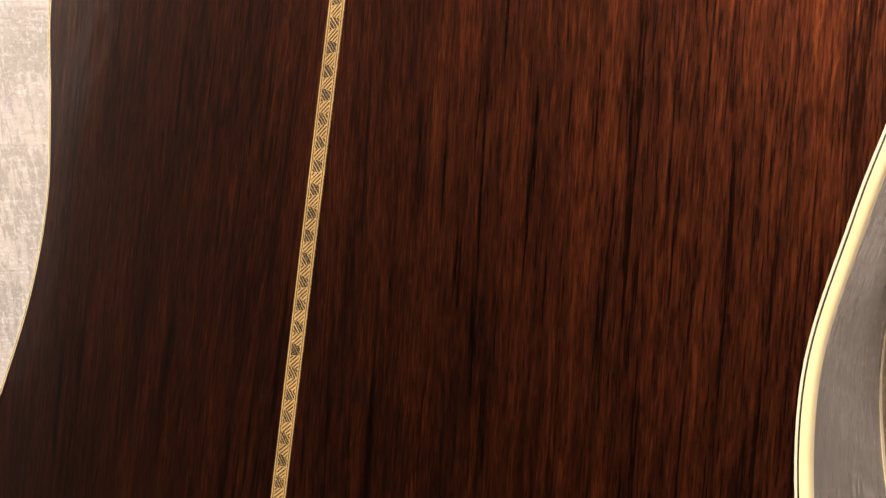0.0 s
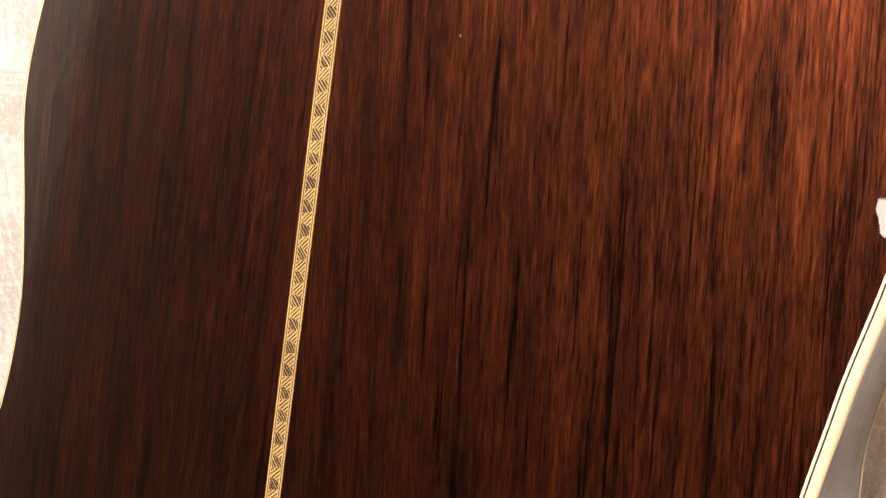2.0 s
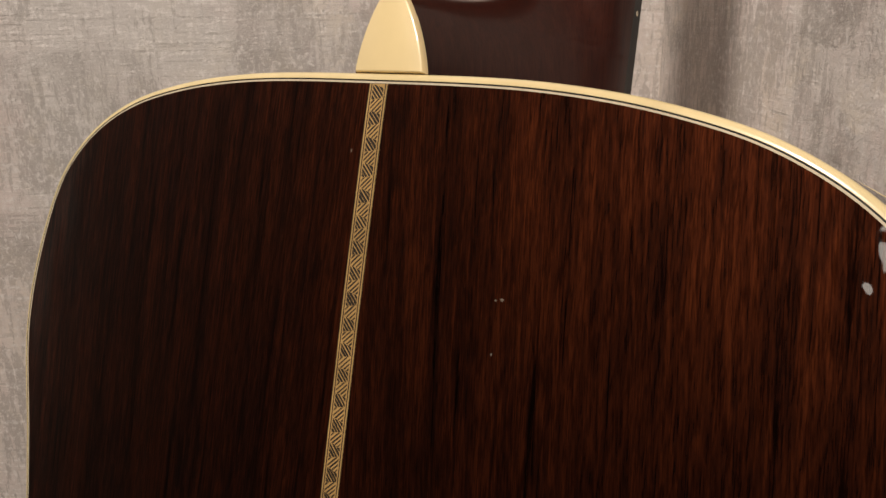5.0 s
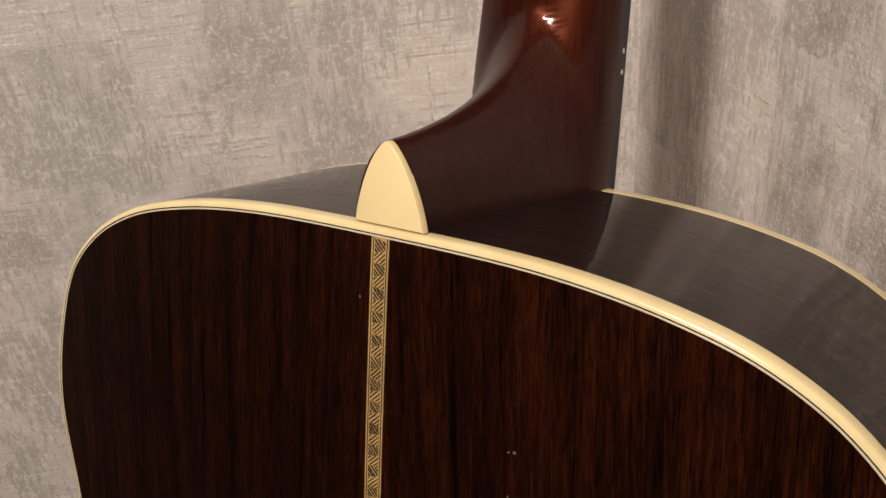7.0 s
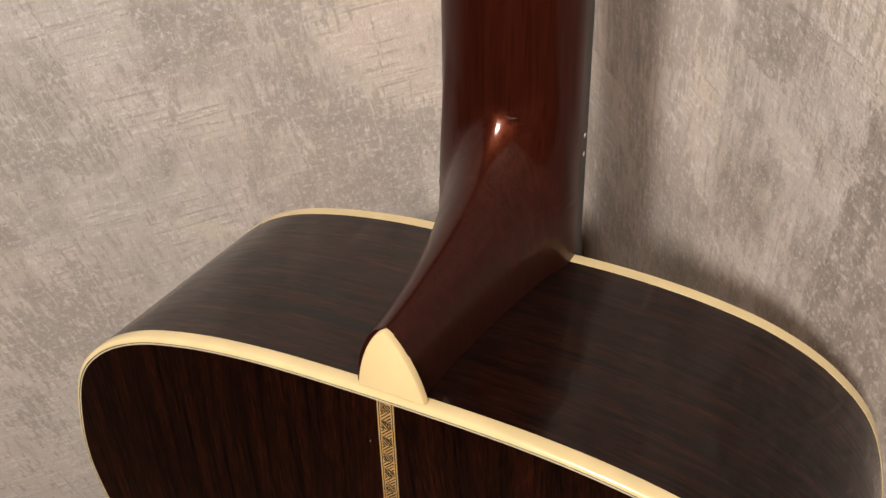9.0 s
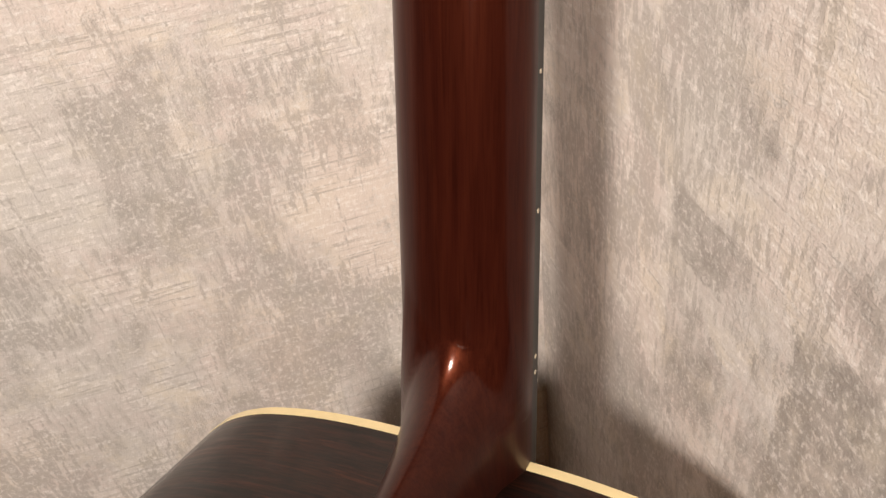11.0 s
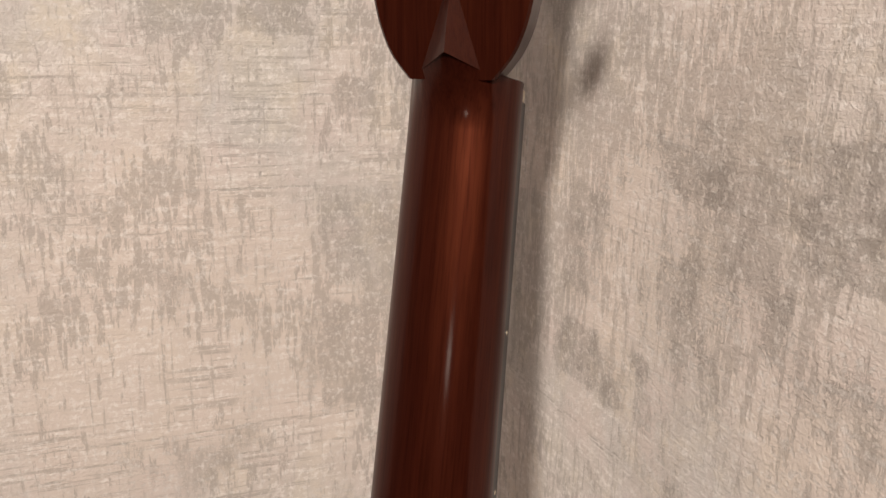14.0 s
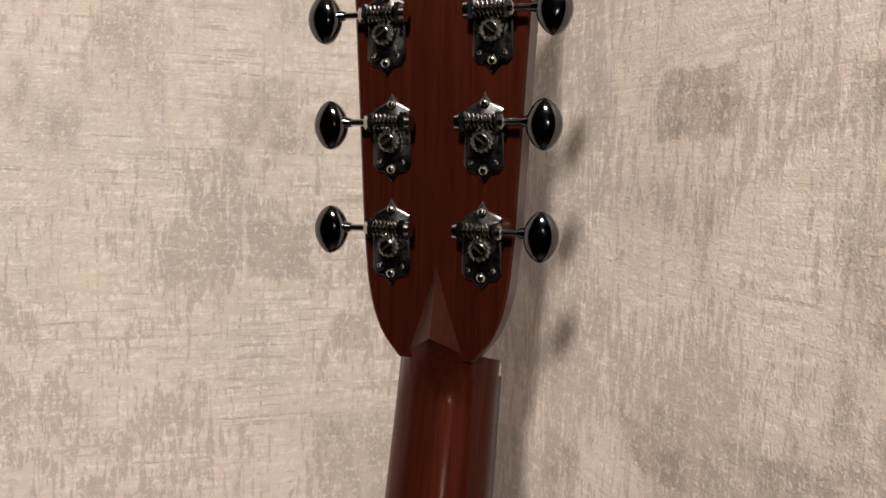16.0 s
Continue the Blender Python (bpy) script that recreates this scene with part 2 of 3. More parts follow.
M_PAPER_A = wallpaper("wallpaper_a", (0.13, 0.0, 0.27), 0.75, [
    (-0.258, -0.208, 0.47, 0.582, 0.16), (-0.133, -0.104, 0.488, 0.543, 0.15), (-0.21, -0.12, 0.315, 0.375, 0.10), (-0.103, -0.055, 0.648, 0.716, 0.14),
    (-0.262, -0.204, 0.56, 0.632, 0.09), (-0.13, -0.09, 0.857, 0.892, 0.18), (-0.147, -0.101, 0.928, 0.972, 0.14), (-0.082, -0.055, 0.815, 0.838, 0.15), (-0.45, -0.38, 0.28, 0.42, 0.08)])
M_PAPER_B = wallpaper("wallpaper_b", (5.37, 2.0, 1.71), 0.30, [
    (0.160, 0.208, 0.518, 0.556, 0.15), (0.198, 0.228, 0.60, 0.645, 0.12), (0.110, 0.147, 0.748, 0.802, 0.13), (0.243, 0.31, 0.795, 0.82, 0.14),
    # the last patch is a dark block, deepened to hold the body's soft shadow
    (0.175, 0.285, 0.806, 0.838, 0.15), (0.108, 0.187, 0.708, 0.740, 0.12), (0.186, 0.235, 0.938, 0.966, 0.14), (0.25, 0.36, 0.42, 0.555, 0.28)])


def plain(name, c1, c2, scale, rough):
    t = Tree(name)
    n = t.noise(t.map(scale), 1.0, 5)
    t.bump(n, 0.2, 0.002)
    return t.done(t.ramp(n, [(0.35, c1), (0.65, c2)]), rough)


# unseen walls and floor, coloured dark so the lacquer mirrors a dark room
M_DARK_WALL = plain("wall_paint", (0.040, 0.036, 0.031), (0.055, 0.049, 0.042), (9, 9, 9), 0.8)
M_CEIL = plain("ceiling_paint", (0.50, 0.49, 0.47), (0.56, 0.55, 0.53), (9, 9, 9), 0.8)
M_FLOOR = plain("floor_wood", (0.022, 0.013, 0.008), (0.036, 0.022, 0.013), (3, 60, 30), 0.45)


# ---- building helpers ----
def smooth(me, angle=35):
    me.shade_smooth()
    me.set_sharp_from_angle(angle=radians(angle))


def part(name, bm, mat, parent=None, label="", flat=False):
    me = bpy.data.meshes.new(name)
    bmesh.ops.recalc_face_normals(bm, faces=bm.faces)
    bm.to_mesh(me)
    bm.free()
    me.materials.append(mat)
    if not flat:
        smooth(me)
    ob = new(name, me)
    ob.parent = parent
    return tagged(ob, label)


def box(bm, x0, x1, y0, y1, z0, z1):
    v = [bm.verts.new((x, y, z)) for x in (x0, x1) for y in (y0, y1) for z in (z0, z1)]
    for f in ((0, 1, 3, 2), (4, 6, 7, 5), (0, 4, 5, 1), (2, 3, 7, 6), (0, 2, 6, 4), (1, 5, 7, 3)):
        bm.faces.new([v[i] for i in f])


def grid(bm, rows, close_u=False, close_v=False):
    """Quads between rows of points."""
    vs = [[bm.verts.new(p) for p in r] for r in rows]
    nu, nv = len(vs), len(vs[0])
    for i in range(nu if close_u else nu - 1):
        for j in range(nv if close_v else nv - 1):
            q = [vs[i][j], vs[(i + 1) % nu][j], vs[(i + 1) % nu][(j + 1) % nv], vs[i][(j + 1) % nv]]
            try:
                bm.faces.new(q)
            except ValueError:
                pass
    return vs


def cylinder(bm, a, b, r0, r1=None, n=16):
    a, b = Vector(a), Vector(b)
    r1 = r0 if r1 is None else r1
    q = (b - a).to_track_quat("Z", "Y")
    ring = lambda c, r: [c + q @ Vector((r * math.cos(k * math.tau / n), r * math.sin(k * math.tau / n), 0)) for k in range(n)]
    vs = grid(bm, [ring(a, r0), ring(b, r1)], close_v=True)
    bm.faces.new(vs[0][::-1])
    bm.faces.new(vs[1])


# ---- the room's corner ----
TURN = pose(-0.050, 0.338, 0, 0, 0, 40.1)
ROOM, HIGH, THICK = 3.6, 2.6, 0.12


def wall(name, m, x0, x1, y0, y1, z0, z1, mat, label, category="wall"):
    bm = bmesh.new()
    box(bm, x0, x1, y0, y1, z0, z1)
    ob = part(name, bm, mat, flat=True)
    ob.matrix_world = m
    return tagged(ob, label, category, kind="structure")


wall("wall_north", TURN, -ROOM, THICK, 0, THICK, 0, HIGH, M_PAPER_A, "beige and grey distressed plaster-look embossed wallpaper", "wall")
wall("wall_east", TURN @ pose(0, 0, 0, 0, 0, -90), 0, ROOM, 0, THICK, 0, HIGH, M_PAPER_B, "beige and grey distressed plaster-look embossed wallpaper", "wall")
# unseen surfaces added to close the room
wall("wall_south", TURN, -ROOM, 0, -ROOM - THICK, -ROOM, 0, HIGH, M_DARK_WALL, "plain unseen wall closing the room, dark for its reflection")
wall("wall_west", TURN, -ROOM - THICK, -ROOM, -ROOM - THICK, 0, 0, HIGH, M_DARK_WALL, "plain unseen wall closing the room, dark for its reflection")
wall("floor", TURN, -ROOM - THICK, THICK, -ROOM - THICK, THICK, -0.05, 0, M_FLOOR, "plain unseen floor under the guitar, dark for its reflection", "floor")
wall("ceiling", TURN, -ROOM - THICK, THICK, -ROOM - THICK, THICK, HIGH, HIGH + 0.05, M_CEIL, "plain white painted ceiling of the room", "ceiling")

# ---- the guitar ----
guitar = new("acoustic_guitar")
guitar.matrix_world = LEAN
tagged(guitar, "glossy dark rosewood acoustic guitar leaning face-in against a wallpapered corner", "guitar")

# half of the body's outline, from the neck joint round to the tail
HALF_OUTLINE = [(0, 0.0022), (0.048, 0.0012), (0.078, -0.0028), (0.1005, -0.0092), (0.119, -0.0198), (0.1335, -0.0353),
                (0.1432, -0.0605), (0.1476, -0.092), (0.1415, -0.132), (0.1378, -0.166), (0.1435, -0.203), (0.158, -0.245),
                (0.176, -0.288), (0.192, -0.335), (0.198, -0.378), (0.192, -0.422), (0.168, -0.466), (0.12, -0.496), (0.06, -0.5065), (0, -0.508)]


def spline(pts, steps):
    out = []
    ext = [(-pts[1][0], pts[1][1])] + pts + [(-pts[-2][0], pts[-2][1])]
    for i in range(1, len(ext) - 2):
        p0, p1, p2, p3 = (Vector(ext[i + k]) for k in (-1, 0, 1, 2))
        d0, d1, d2 = (max((b - a).length, 1e-6) ** 0.5 for a, b in ((p0, p1), (p1, p2), (p2, p3)))
        m1 = d1 * ((p1 - p0) / d0 - (p2 - p0) / (d0 + d1) + (p2 - p1) / d1)
        m2 = d1 * ((p2 - p1) / d1 - (p3 - p1) / (d1 + d2) + (p3 - p2) / d2)
        for s in range(steps):
            u = s / steps
            out.append(p1 * (2 * u**3 - 3 * u**2 + 1) + m1 * (u**3 - 2 * u**2 + u) + p2 * (3 * u**2 - 2 * u**3) + m2 * (u**3 - u**2))
    return out + [Vector(pts[-1])]


HALF = [Vector((p.x * 1.014, p.y)) for p in spline(HALF_OUTLINE, 9)]


LOOP = HALF + [Vector((-1.008 * p.x, p.y)) for p in HALF[-2:0:-1]]


def inset(d):
    """The whole outline moved inwards by d."""
    out = []
    for i, p in enumerate(LOOP):
        t = (LOOP[(i + 1) % len(LOOP)] - LOOP[i - 1]).normalized()
        out.append(p + Vector((t.y, -t.x)) * d)
    return out


def half_ring(d, side):
    """One side of the inset outline, from the neck joint to the tail, with x counted outwards."""
    ring = inset(d)
    ring = ring[: len(HALF)] if side > 0 else ring[:1] + ring[: len(HALF) - 2 : -1]
    return [Vector((p.x * side, p.y)) for p in ring]


def front(z):
    """Depth of the soundboard's edge behind the back's edge."""
    return 0.099 - 0.038 * z


SINK = 0.0015


def rise(x):
    """The bass edge stands a little proud of the treble edge."""
    return 0.0016 * min(1.0, max(0.0, -x / 0.12))


def arch(x, z):
    return SINK - rise(x) - 0.0012 * max(0.0, 1 - (abs(x) / 0.15) ** 4) * min(1.0, max(0.0, -z / 0.06)) ** 0.5


def sweep(name, profile, mat, label="", at_front=False):
    """A strip that follows the outline: profile of (inwards, deep)."""
    bm = bmesh.new()
    rows = []
    for d, y in profile:
        rows.append([(p.x, (front(p.y) - y) if at_front else y + SINK - rise(p.x), p.y) for p in inset(d)])
    grid(bm, rows, close_u=True, close_v=True)
    return part(name, bm, mat, guitar, label)


STRIP = 0.0031
EDGE = 0.0027


def back_half(side):
    """One book-matched half of the slightly arched back."""
    ring = half_ring(EDGE, side)
    bm = bmesh.new()
    rows = []
    for p in ring:
        if p.x < STRIP:
            continue
        rows.append([(side * (STRIP + (p.x - STRIP) * k / 14), arch(side * (STRIP + (p.x - STRIP) * k / 14), p.y), p.y) for k in range(15)])
    grid(bm, rows)
    return part("back_plate", bm, M_BACK[side], guitar, "glossy dark rosewood with reddish straight grain")


for side in (-1, 1):
    back_half(side)

# binding round the back and the soundboard, with the dark and pale lines inside it
sweep("back_binding", [(0.0, 0.0046), (0.0, 0.0011), (0.0004, 0.0003), (0.0010, -0.0002), (0.0018, -0.0003), (0.0018, 0.0046)], M_CREAM, "aged cream plastic binding")
sweep("dark_line", [(0.0018, 0.003), (0.0018, -0.0002), (0.0022, -0.0002), (0.0022, 0.003)], M_BLACK, "thin black inlaid line")
sweep("pale_line", [(0.0022, 0.003), (0.0022, -0.00025), (0.0027, -0.00025), (0.0027, 0.003)], M_WHITE, "thin white inlaid line")
sweep("front_binding", [(0.0, 0.0062), (0.0, 0.0012), (0.0010, 0.0), (0.0026, 0.0), (0.0026, 0.0062)], M_CREAM, "aged cream plastic binding", True)

for side in (-1, 1):
    bm = bmesh.new()
    ring = half_ring(0.00015, side)
    rows = []
    for p in ring:
        y1 = front(p.y) - 0.0062
        rows.append([(side * p.x, 0.0042 + (y1 - 0.0042) * k / 6, p.y) for k in range(7)])
    grid(bm, rows)
    part("side_panel", bm, M_RIM, guitar, "glossy rosewood side with lengthwise grain")

bm = bmesh.new()
pairs = list(zip(half_ring(0.0026, -1), half_ring(0.0026, 1)))
grid(bm, [[((a.x if k < 0 else b.x) * k / 8, front(b.y) - 0.0002, b.y) for k in range(-8, 9)] for a, b in pairs if b.x > 0.001])
part("soundboard", bm, M_SPRUCE, guitar, "pale spruce soundboard facing the corner")


for x, z, w, h in ((0.0447, -0.0497, 0.0005, 0.0004), (0.0430, -0.0501, 0.0003, 0.0003), (0.0437, -0.0628, 0.0002, 0.0004), (-0.0062, -0.0185, 0.0002, 0.0005)):
    bm = bmesh.new()
    rim = [(x + w * math.cos(a) * (1 + 0.3 * math.sin(3 * a)), z + h * math.sin(a)) for a in (math.tau * k / 9 for k in range(9))]
    vs = grid(bm, [[(px, arch(px, pz) + 0.0002, pz) for px, pz in rim], [(px, arch(px, pz) - 0.00012, pz) for px, pz in rim]], close_v=True)
    bm.faces.new(vs[1])
    part("lacquer_nick", bm, M_NICK, guitar, "tiny pale nick in the lacquer")

# marquetry strip down the middle of the back
def clip(poly, a, b):
    """The part of a convex polygon left of the line a-b."""
    out = []
    side = lambda p: (b[0] - a[0]) * (p[1] - a[1]) - (b[1] - a[1]) * (p[0] - a[0])
    for i, p in enumerate(poly):
        q = poly[(i + 1) % len(poly)]
        sp, sq = side(p), side(q)
        if sp >= 0:
            out.append(p)
        if (sp >= 0) != (sq >= 0):
            u = sp / (sp - sq)
            out.append((p[0] + (q[0] - p[0]) * u, p[1] + (q[1] - p[1]) * u))
    return out


def strip_rows(x0, x1, lift):
    n = 300
    return [[(x, arch(x, z) - lift, z) for x in (x0, x1)] for z in (-0.0006 - 0.5028 * k / n for k in range(n + 1))]


bm = bmesh.new()
grid(bm, strip_rows(-STRIP, STRIP, 0.0))
marquetry = part("back_strip", bm, M_STRAW, guitar, "straw-coloured marquetry strip with dark slanted bars")
for x0, x1 in ((-0.0031, -0.0029), (-0.00245, -0.00210), (0.00210, 0.00245), (0.0029, 0.0031)):
    bm = bmesh.new()
    grid(bm, strip_rows(x0, x1, 0.00004))
    part("border_line", bm, M_UMBER, marquetry)

verts, faces = [], []
BLOCK, HX = 0.0034, 0.0018
rng = random.Random(4)
for k in range(146):
    top = -0.0012 - k * BLOCK
    lean = 1 if k % 2 else -1
    slant = 0.0004 * lean
    cell = [(-HX, top - BLOCK + slant + 0.0001), (HX, top - BLOCK - slant + 0.0001), (HX, top + slant), (-HX, top - slant)]
    for j in range(-4, 9):
        c = top - BLOCK * (j + 0.5 + rng.uniform(-0.08, 0.08)) / 2.6
        # bars leaning one way are wider: the straw's alternating sheen put into shape
        w = (0.00058 if lean > 0 else 0.00096) * rng.uniform(0.85, 1.2)
        s = lean * 1.0 * HX
        poly = [(-HX, c - s - w / 2), (HX, c + s - w / 2), (HX, c + s + w / 2), (-HX, c - s + w / 2)]
        for a, b in zip(cell, cell[1:] + cell[:1]):
            poly = clip(poly, a, b) if len(poly) > 2 else []
        if len(poly) > 2:
            faces.append(list(range(len(verts), len(verts) + len(poly))))
            verts += [(x, arch(x, z) - 0.00006, z) for x, z in poly]
me = bpy.data.meshes.new("inlay_pattern")
me.from_pydata(verts, [], faces)
me.materials.append(M_UMBER)
bars = new("inlay_pattern", me)
bars.parent = marquetry
tagged(bars, "dark brown slanted inlay bars", kind="stuff")

# neck with its flared heel
NUT, NECK_FRONT, NECK_BACK, TIP = 0.357, 0.099, 0.0815, 0.0255


def neck_width(z):
    return 0.0264 - (0.0264 - 0.0217) * max(z, 0) / NUT


KEEL_A, KEEL_P = 0.0110, 0.80


def slim_back(z):
    return NECK_BACK + 0.003 * min(1.0, max(0.0, z / 0.3))


def keel_height(y):
    """How high the heel reaches at a depth y."""
    u = min(0.999, max(0.0, (y - 0.003) / (NECK_BACK + 0.004)))
    return min(0.100, TIP + KEEL_A * (-math.log(1 - u)) ** (1 / KEEL_P)) if u > 0 else TIP


def neck_back(z):
    """Depth of the neck's back at a height; it sweeps out to the heel below."""
    if z <= TIP:
        return 0.003
    keel = 0.003 + (NECK_BACK + 0.004) * (1 - math.exp(-(((z - TIP) / KEEL_A) ** KEEL_P)))
    return min(keel, slim_back(z))


def neck_half(y, z):
    """Half the neck's width at a depth and height: the heel's keel and the round neck, smoothly joined."""
    wide = neck_width(z)
    s = (NECK_FRONT - y) / (NECK_FRONT - slim_back(z))
    neck_part = wide * max(0.0, 1 - min(1.0, max(0.0, s)) ** 2.35) ** 0.5
    flank = 0.0108 + (neck_width(0) - 0.0108) * min(1.0, y / NECK_FRONT) ** 1.6
    heel_part = flank * max(0.0, 1 - (max(z, 0) / keel_height(y)) ** 2.0) ** 0.6
    k = 0.015 * min(1.0, max(0.0, s)) * min(1.0, heel_part / 0.006) * min(1.0, neck_part / 0.006)
    if k < 1e-6:
        return max(neck_part, heel_part)
    h = min(1.0, max(0.0, 0.5 + 0.5 * (heel_part - neck_part) / k))
    return min(wide, neck_part + (heel_part - neck_part) * h + k * h * (1 - h))


# headstock pose, tilted back
HEAD = pose(-0.0015, 0.0835, NUT, 15.5, 0, 0)


def ridge_foot(x):
    """Where the neck's back runs out under the headstock's pointed ridge."""
    u = min(1.0, abs(x + 0.0015) / 0.013)
    return HEAD @ Vector((x + 0.0015, -0.0062 + 0.0074 * u, 0.0140 - 0.0075 * u))


bm = bmesh.new()
rows = []
stations = [TIP * k / 12 for k in range(12)] + [TIP + 0.075 * (k / 50) ** 1.6 for k in range(51)] + [0.1005 + (NUT - 0.014 - 0.1005) * k / 20 for k in range(1, 21)]
for z in stations:
    yb = neck_back(z) + (0.0008 if z <= TIP else 0.0)
    row = []
    for k in range(-24, 25):
        a = k / 24
        s = 1 - abs(a) ** 1.7
        y = NECK_FRONT - (NECK_FRONT - yb) * s
        x = neck_half(y, z)
        row.append((math.copysign(x, a) if a else 0.0, y, z))
    rows.append(row)
last = rows[-1]
for u in (0.15, 0.3, 0.45, 0.6, 0.75, 0.9, 1.0):
    row = []
    for x, y, z in last:
        goal = ridge_foot(x)
        away = min(1.0, max(0.0, (abs(x) - 0.013) / 0.006))
        goal_y = goal.y * (1 - away) + max(y, goal.y) * away
        row.append((x, y + (min(goal_y, y) - y) * u**1.9, z + (goal.z - z) * u))
    rows.append(row)
vs = grid(bm, rows)
bm.faces.new(vs[-1])
bm.faces.new(vs[0])
part("neck", bm, M_NECK, guitar, "satin reddish-brown mahogany neck with a flared heel")

# cream heel cap
bm = bmesh.new()
shape = []
for k in range(-20, 21):
    a = k / 20 * math.pi / 2
    z = 0.0026 + (TIP - 0.0026) * math.cos(a)
    u = (z - 0.0026) / (TIP - 0.0026)
    shape.append((0.0018 * (1 - u) + 0.0004 * u + 0.0112 * math.copysign(max(0, 1 - u**1.32) ** 0.64, a), z))
ctr = 0.010
grow = lambda d: [(x * (1 - d / 0.0112), ctr + (z - ctr) * (1 - d / 0.014)) for x, z in shape]
rows = [[(x, 0.0045, z) for x, z in grow(0)], [(x, 0.0026, z) for x, z in grow(0)], [(x, 0.0021, z) for x, z in grow(0.0003)], [(x, 0.0019, z) for x, z in grow(0.0008)]]
vs = grid(bm, rows, close_v=True)
bm.faces.new(vs[-1])
bm.faces.new(vs[0])
part("heel_cap", bm, M_CAP, guitar, "aged cream plastic heel cap")

# fretboard and fret ends
bm = bmesh.new()
rows = []
for z in (-0.13, 0.0, 0.18, NUT):
    w = neck_width(z) if z > 0 else 0.0264 - 0.0168 * z * 0.4
    rows.append([(-w, NECK_FRONT, z), (-w, 0.1048, z), (0, 0.1056, z), (w, 0.1048, z), (w, NECK_FRONT, z)])
vs = grid(bm, rows, close_v=True)
bm.faces.new(vs[0])
bm.faces.new(vs[-1])
part("fretboard", bm, M_EBONY, guitar, "black ebony fretboard edge")
SCALE_LENGTH = 0.6445
for n in range(1, 15):
    z = NUT - SCALE_LENGTH * (1 - 2 ** (-n / 12))
    w = neck_width(z) - 0.0004
    bm = bmesh.new()
    box(bm, -w, w, 0.1045, 0.1066, z - 0.0005, z + 0.0005)
    part("fret", bm, M_FRET, guitar)

for z in (0.0415, 0.0485, 0.1070, 0.1550, 0.2100, 0.2700):
    bm = bmesh.new()
    w = neck_width(z)
    cylinder(bm, (w - 0.001, 0.1019, z), (w + 0.00012, 0.1019, z), 0.0009, n=12)
    part("position_dot", bm, M_WHITE, guitar, "small white side dot")

# headstock
HEAD_EDGE = [(0.0130, 0.000), (0.0168, 0.0045), (0.0205, 0.0085), (0.0243, 0.0135), (0.0282, 0.0235), (0.0308, 0.036), (0.0328, 0.06), (0.0342, 0.09), (0.0372, 0.15), (0.0388, 0.196)]
bm = bmesh.new()


def head_half(v):
    for (x0, v0), (x1, v1) in zip(HEAD_EDGE, HEAD_EDGE[1:]):
        if v <= v1:
            u = (v - v0) / (v1 - v0)
            return x0 + (x1 - x0) * u
    return HEAD_EDGE[-1][0]


rows = []
for k in range(51):
    v = 0.0040 + 0.1920 * k / 50
    w = head_half(v)
    w = (w + head_half(v - 0.003) + head_half(v + 0.003)) / 3
    rows.append([(-w, 0.0145, v), (-w, 0.0010, v), (-w + 0.0010, 0.0, v), (0, 0, v), (w - 0.0010, 0.0, v), (w, 0.0010, v), (w, 0.0145, v)])
vs = grid(bm, rows, close_v=True)
bm.faces.new(vs[0])
bm.faces.new(vs[-1])
head = part("headstock", bm, M_NECK, guitar, "satin reddish-brown mahogany headstock back")
head.matrix_basis = HEAD

# the pointed ridge where neck and headstock meet
bm = bmesh.new()
rows = []
for k in range(9):
    u = k / 8
    apex_v, apex_h = 0.0425 + (0.0140 - 0.0425) * u, -0.0076 * u**1.1
    half = 0.0005 + 0.0125 * u
    base_v = 0.0425 + (0.0065 - 0.0425) * u
    rows.append([(-half, 0.0012, base_v), (-half * 0.5, apex_h * 0.42, (base_v + apex_v) / 2), (0, apex_h, apex_v), (half * 0.5, apex_h * 0.42, (base_v + apex_v) / 2), (half, 0.0012, base_v)])
grid(bm, rows)
ridge = part("headstock_ridge", bm, M_NECK, guitar, "carved pointed ridge behind the nut")
ridge.matrix_basis = HEAD

bm = bmesh.new()
box(bm, -0.0203, 0.0203, 0.1000, 0.1085, NUT + 0.0003, NUT + 0.0055)
part("nut", bm, M_WHITE, guitar, "white nut")


# tuning machines, three a side
def tuning_plate():
    bm = bmesh.new()
    edge = [(0, 0.0195), (0.0022, 0.0158), (0.0078, 0.0128), (0.0082, -0.0095), (0.0062, -0.0122), (0.0030, -0.0128), (0.0, -0.0165)]
    edge = edge + [(-x, v) for x, v in edge[-2:0:-1]]
    rows = [[(x * s, y, v * s) for x, v in edge] for s, y in ((1, 0.0), (1, -0.0010), (0.93, -0.0015))]
    vs = grid(bm, rows, close_v=True)
    bm.faces.new(vs[-1])
    bm.faces.new(vs[0])
    # bearing lugs for the worm
    for x in (-0.0072, 0.0072):
        box(bm, x - 0.0010, x + 0.0010, -0.0085, -0.0010, 0.0035, 0.0112)
    return bm


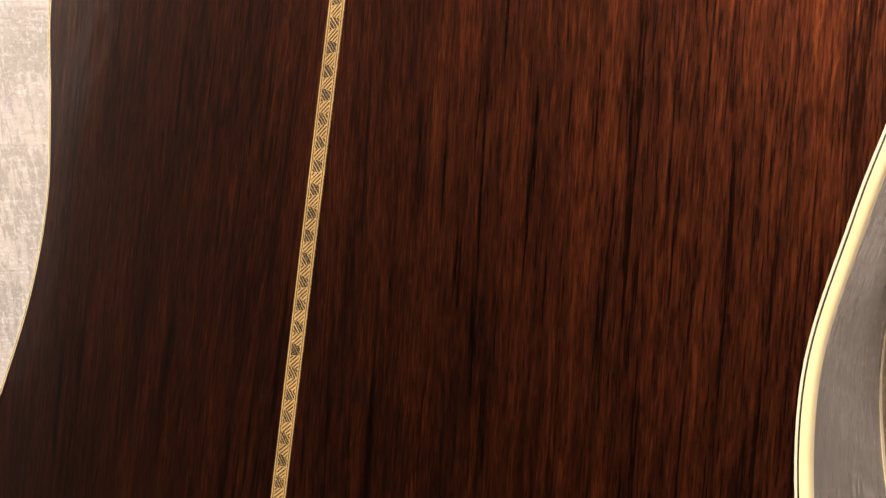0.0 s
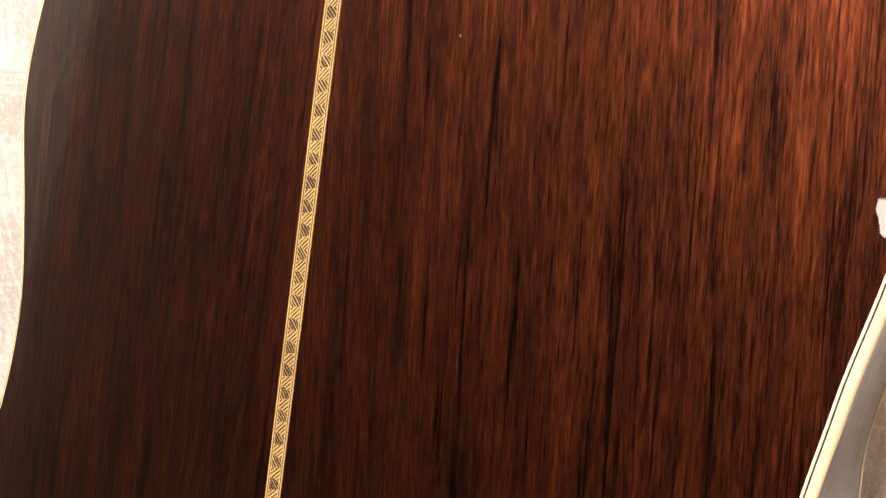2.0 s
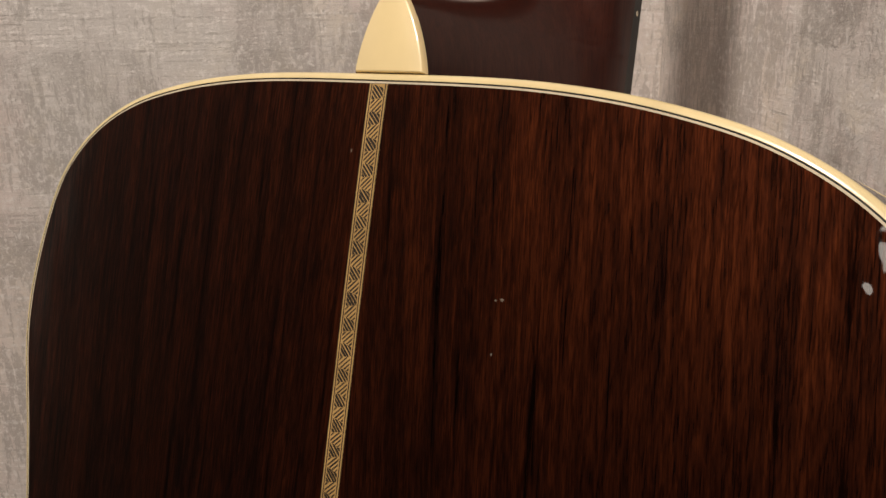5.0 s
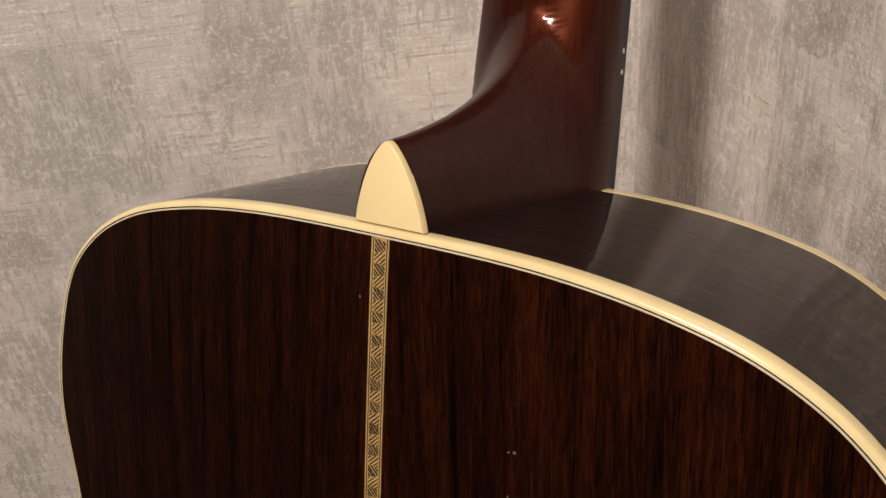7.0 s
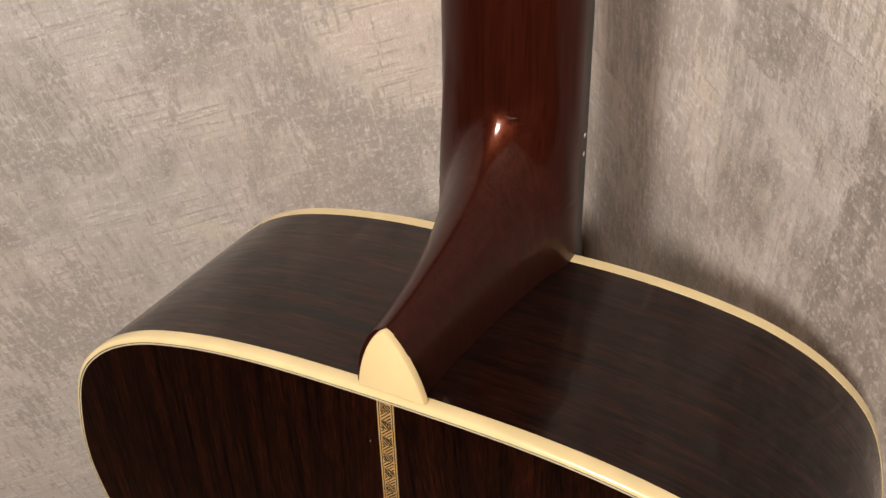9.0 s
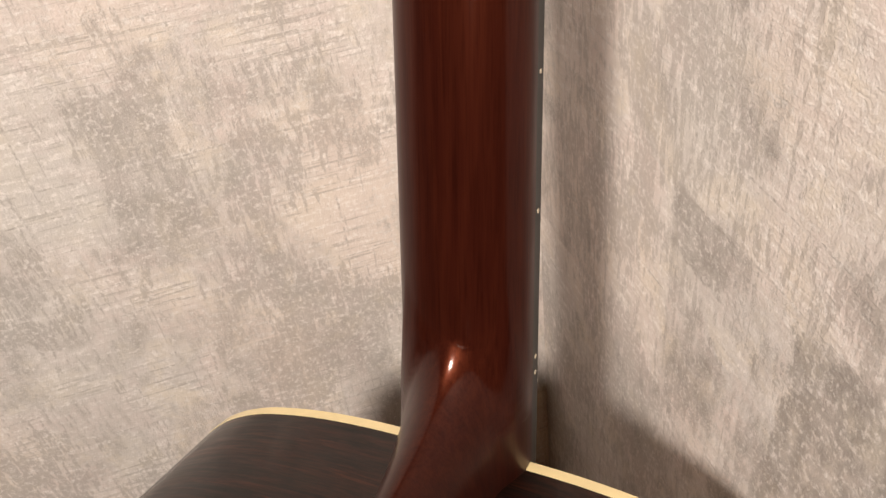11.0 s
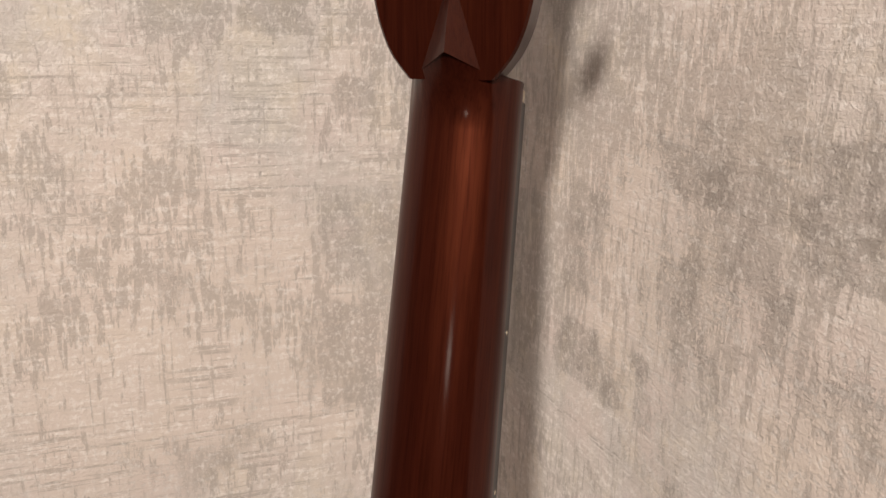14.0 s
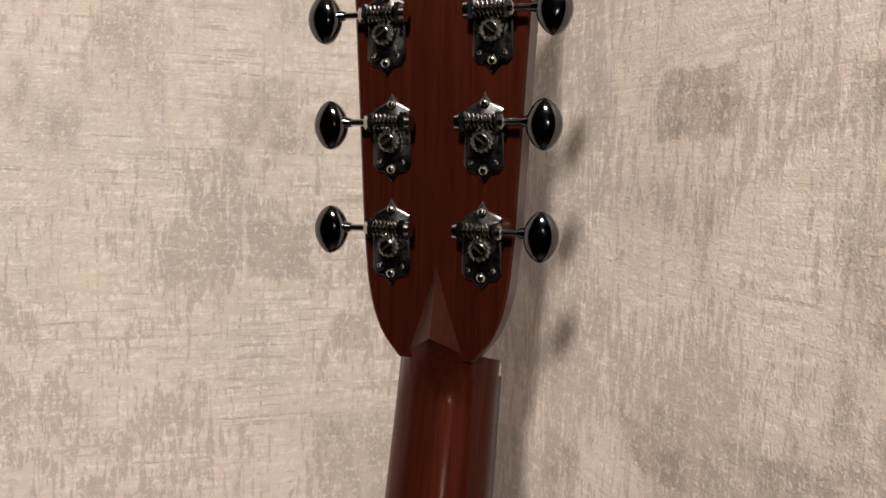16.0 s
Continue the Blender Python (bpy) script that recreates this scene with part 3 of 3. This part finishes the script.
def worm():
    """One turned piece: collars, thread and shaft."""
    bm = bmesh.new()
    outline = [(-0.0102, 0.0), (-0.0102, 0.0034), (-0.0084, 0.0037), (-0.0084, 0.0016)]
    for k in range(-3, 4):
        outline += [(k * 0.0017 - 0.0006, 0.0017), (k * 0.0017 - 0.0002, 0.0033), (k * 0.0017 + 0.0002, 0.0033), (k * 0.0017 + 0.0006, 0.0017)]
    outline += [(0.0074, 0.0016), (0.0074, 0.0037), (0.0092, 0.0031), (0.0096, 0.0015), (0.0205, 0.0015), (0.0205, 0.0)]
    n = 16
    grid(bm, [[(x, -0.0058 + r * math.cos(math.tau * k / n), 0.0073 + r * math.sin(math.tau * k / n)) for k in range(n)] for x, r in outline], close_v=True)
    bmesh.ops.remove_doubles(bm, verts=bm.verts, dist=1e-7)
    return bm


def gear():
    bm = bmesh.new()
    n = 28
    rim = []
    for k in range(n):
        r = 0.0049 if k % 2 else 0.0042
        rim.append((r * math.cos(k * math.tau / n), r * math.sin(k * math.tau / n)))
    vs = grid(bm, [[(x, -0.0012, v) for x, v in rim], [(x, -0.0046, v) for x, v in rim], [(x * 0.8, -0.0052, v * 0.8) for x, v in rim]], close_v=True)
    bm.faces.new(vs[-1])
    return bm


def screw(x, v, r, h):
    bm = bmesh.new()
    rows = []
    for rr, y in ((1.0, 0.0), (1.0, -0.35), (0.8, -0.75), (0.45, -1.0)):
        rows.append([(x + r * rr * math.cos(k * math.tau / 14), -0.0012 + y * h, v + r * rr * math.sin(k * math.tau / 14)) for k in range(14)])
    vs = grid(bm, rows, close_v=True)
    bm.faces.new(vs[-1])
    return bm


def slot():
    bm = bmesh.new()
    cylinder(bm, (0, -0.0040, 0), (0, -0.0066, 0), 0.0028, 0.0025)
    return bm


def slot_shade():
    bm = bmesh.new()
    a = Matrix.Rotation(radians(38), 4, "Y")
    # a black bar laid on the head stands in for the slot's shade
    box(bm, -0.0024, 0.0024, -0.00675, -0.0062, -0.0004, 0.0004)
    bm.transform(a)
    return bm


def button():
    """A pillow-shaped metal knob with a flat face and a point at the middle of each side."""
    bm = bmesh.new()
    n = 36
    edge = []
    for k in range(n):
        a = math.tau * k / n
        c, v = math.cos(a), math.sin(a)
        lv = math.copysign(abs(v) ** 0.80, v)
        lx = math.copysign(abs(c) ** 1.30, c) * (1 + 0.12 * math.exp(-((v / 0.35) ** 2)))
        edge.append((0.0062 * lx, 0.0099 * lv))
    rows = []
    for r, y in ((0.0, -1.0), (0.35, -0.98), (0.6, -0.90), (0.8, -0.72), (0.97, -0.50), (1.0, -0.40), (1.0, 0.40), (0.97, 0.50), (0.6, 0.9), (0.3, 0.98), (0.0, 1.0)):
        rows.append([(0.0250 + x * r, -0.0058 + 0.0042 * y, 0.0062 + v * r) for x, v in edge])
    grid(bm, rows, close_v=True)
    bmesh.ops.remove_doubles(bm, verts=bm.verts, dist=1e-6)
    cylinder(bm, (0.0160, -0.0058, 0.0073), (0.0192, -0.0058, 0.0073), 0.0017, 0.0027)
    return bm


plate = part("tuning_machine", tuning_plate(), M_NICKEL, guitar, "dark nickel open-geared tuning machine with a chrome button")
part("worm_shaft", worm(), M_CHROME, plate)
part("gear", gear(), M_STEEL, plate)
part("gear_screw", slot(), M_CHROME, plate)
part("screw_slot", slot_shade(), M_BLACK, plate)
for x, v, r, h in ((0, 0.0148, 0.0021, 0.0016), (0, -0.0115, 0.0021, 0.0016), (-0.0052, -0.0085, 0.0011, 0.0012), (0.0052, -0.0085, 0.0011, 0.0012)):
    part("mounting_screw", screw(x, v, r, h), M_CHROME, plate)
part("button", button(), M_BUTTON, plate, "polished chrome tuner button")

spots = [(side, n) for side in (-1, 1) for n in range(3)]
for i, (side, n) in enumerate(spots):
    v = 0.0505 + 0.0428 * n
    x = side * (0.0194 + (0.0030 if n == 2 else 0.0002 * n))
    m = HEAD @ Matrix.Translation((x, -0.0001, v)) @ Matrix.Diagonal((side, 1, 1, 1))
    if i == 0:
        plate.matrix_basis = m
        first = plate
    else:
        made = {}
        for o in (first, *first.children):
            made[o] = o.copy()
            scene.collection.objects.link(made[o])
            made[o].parent = made.get(o.parent, guitar)
        made[first].matrix_basis = m
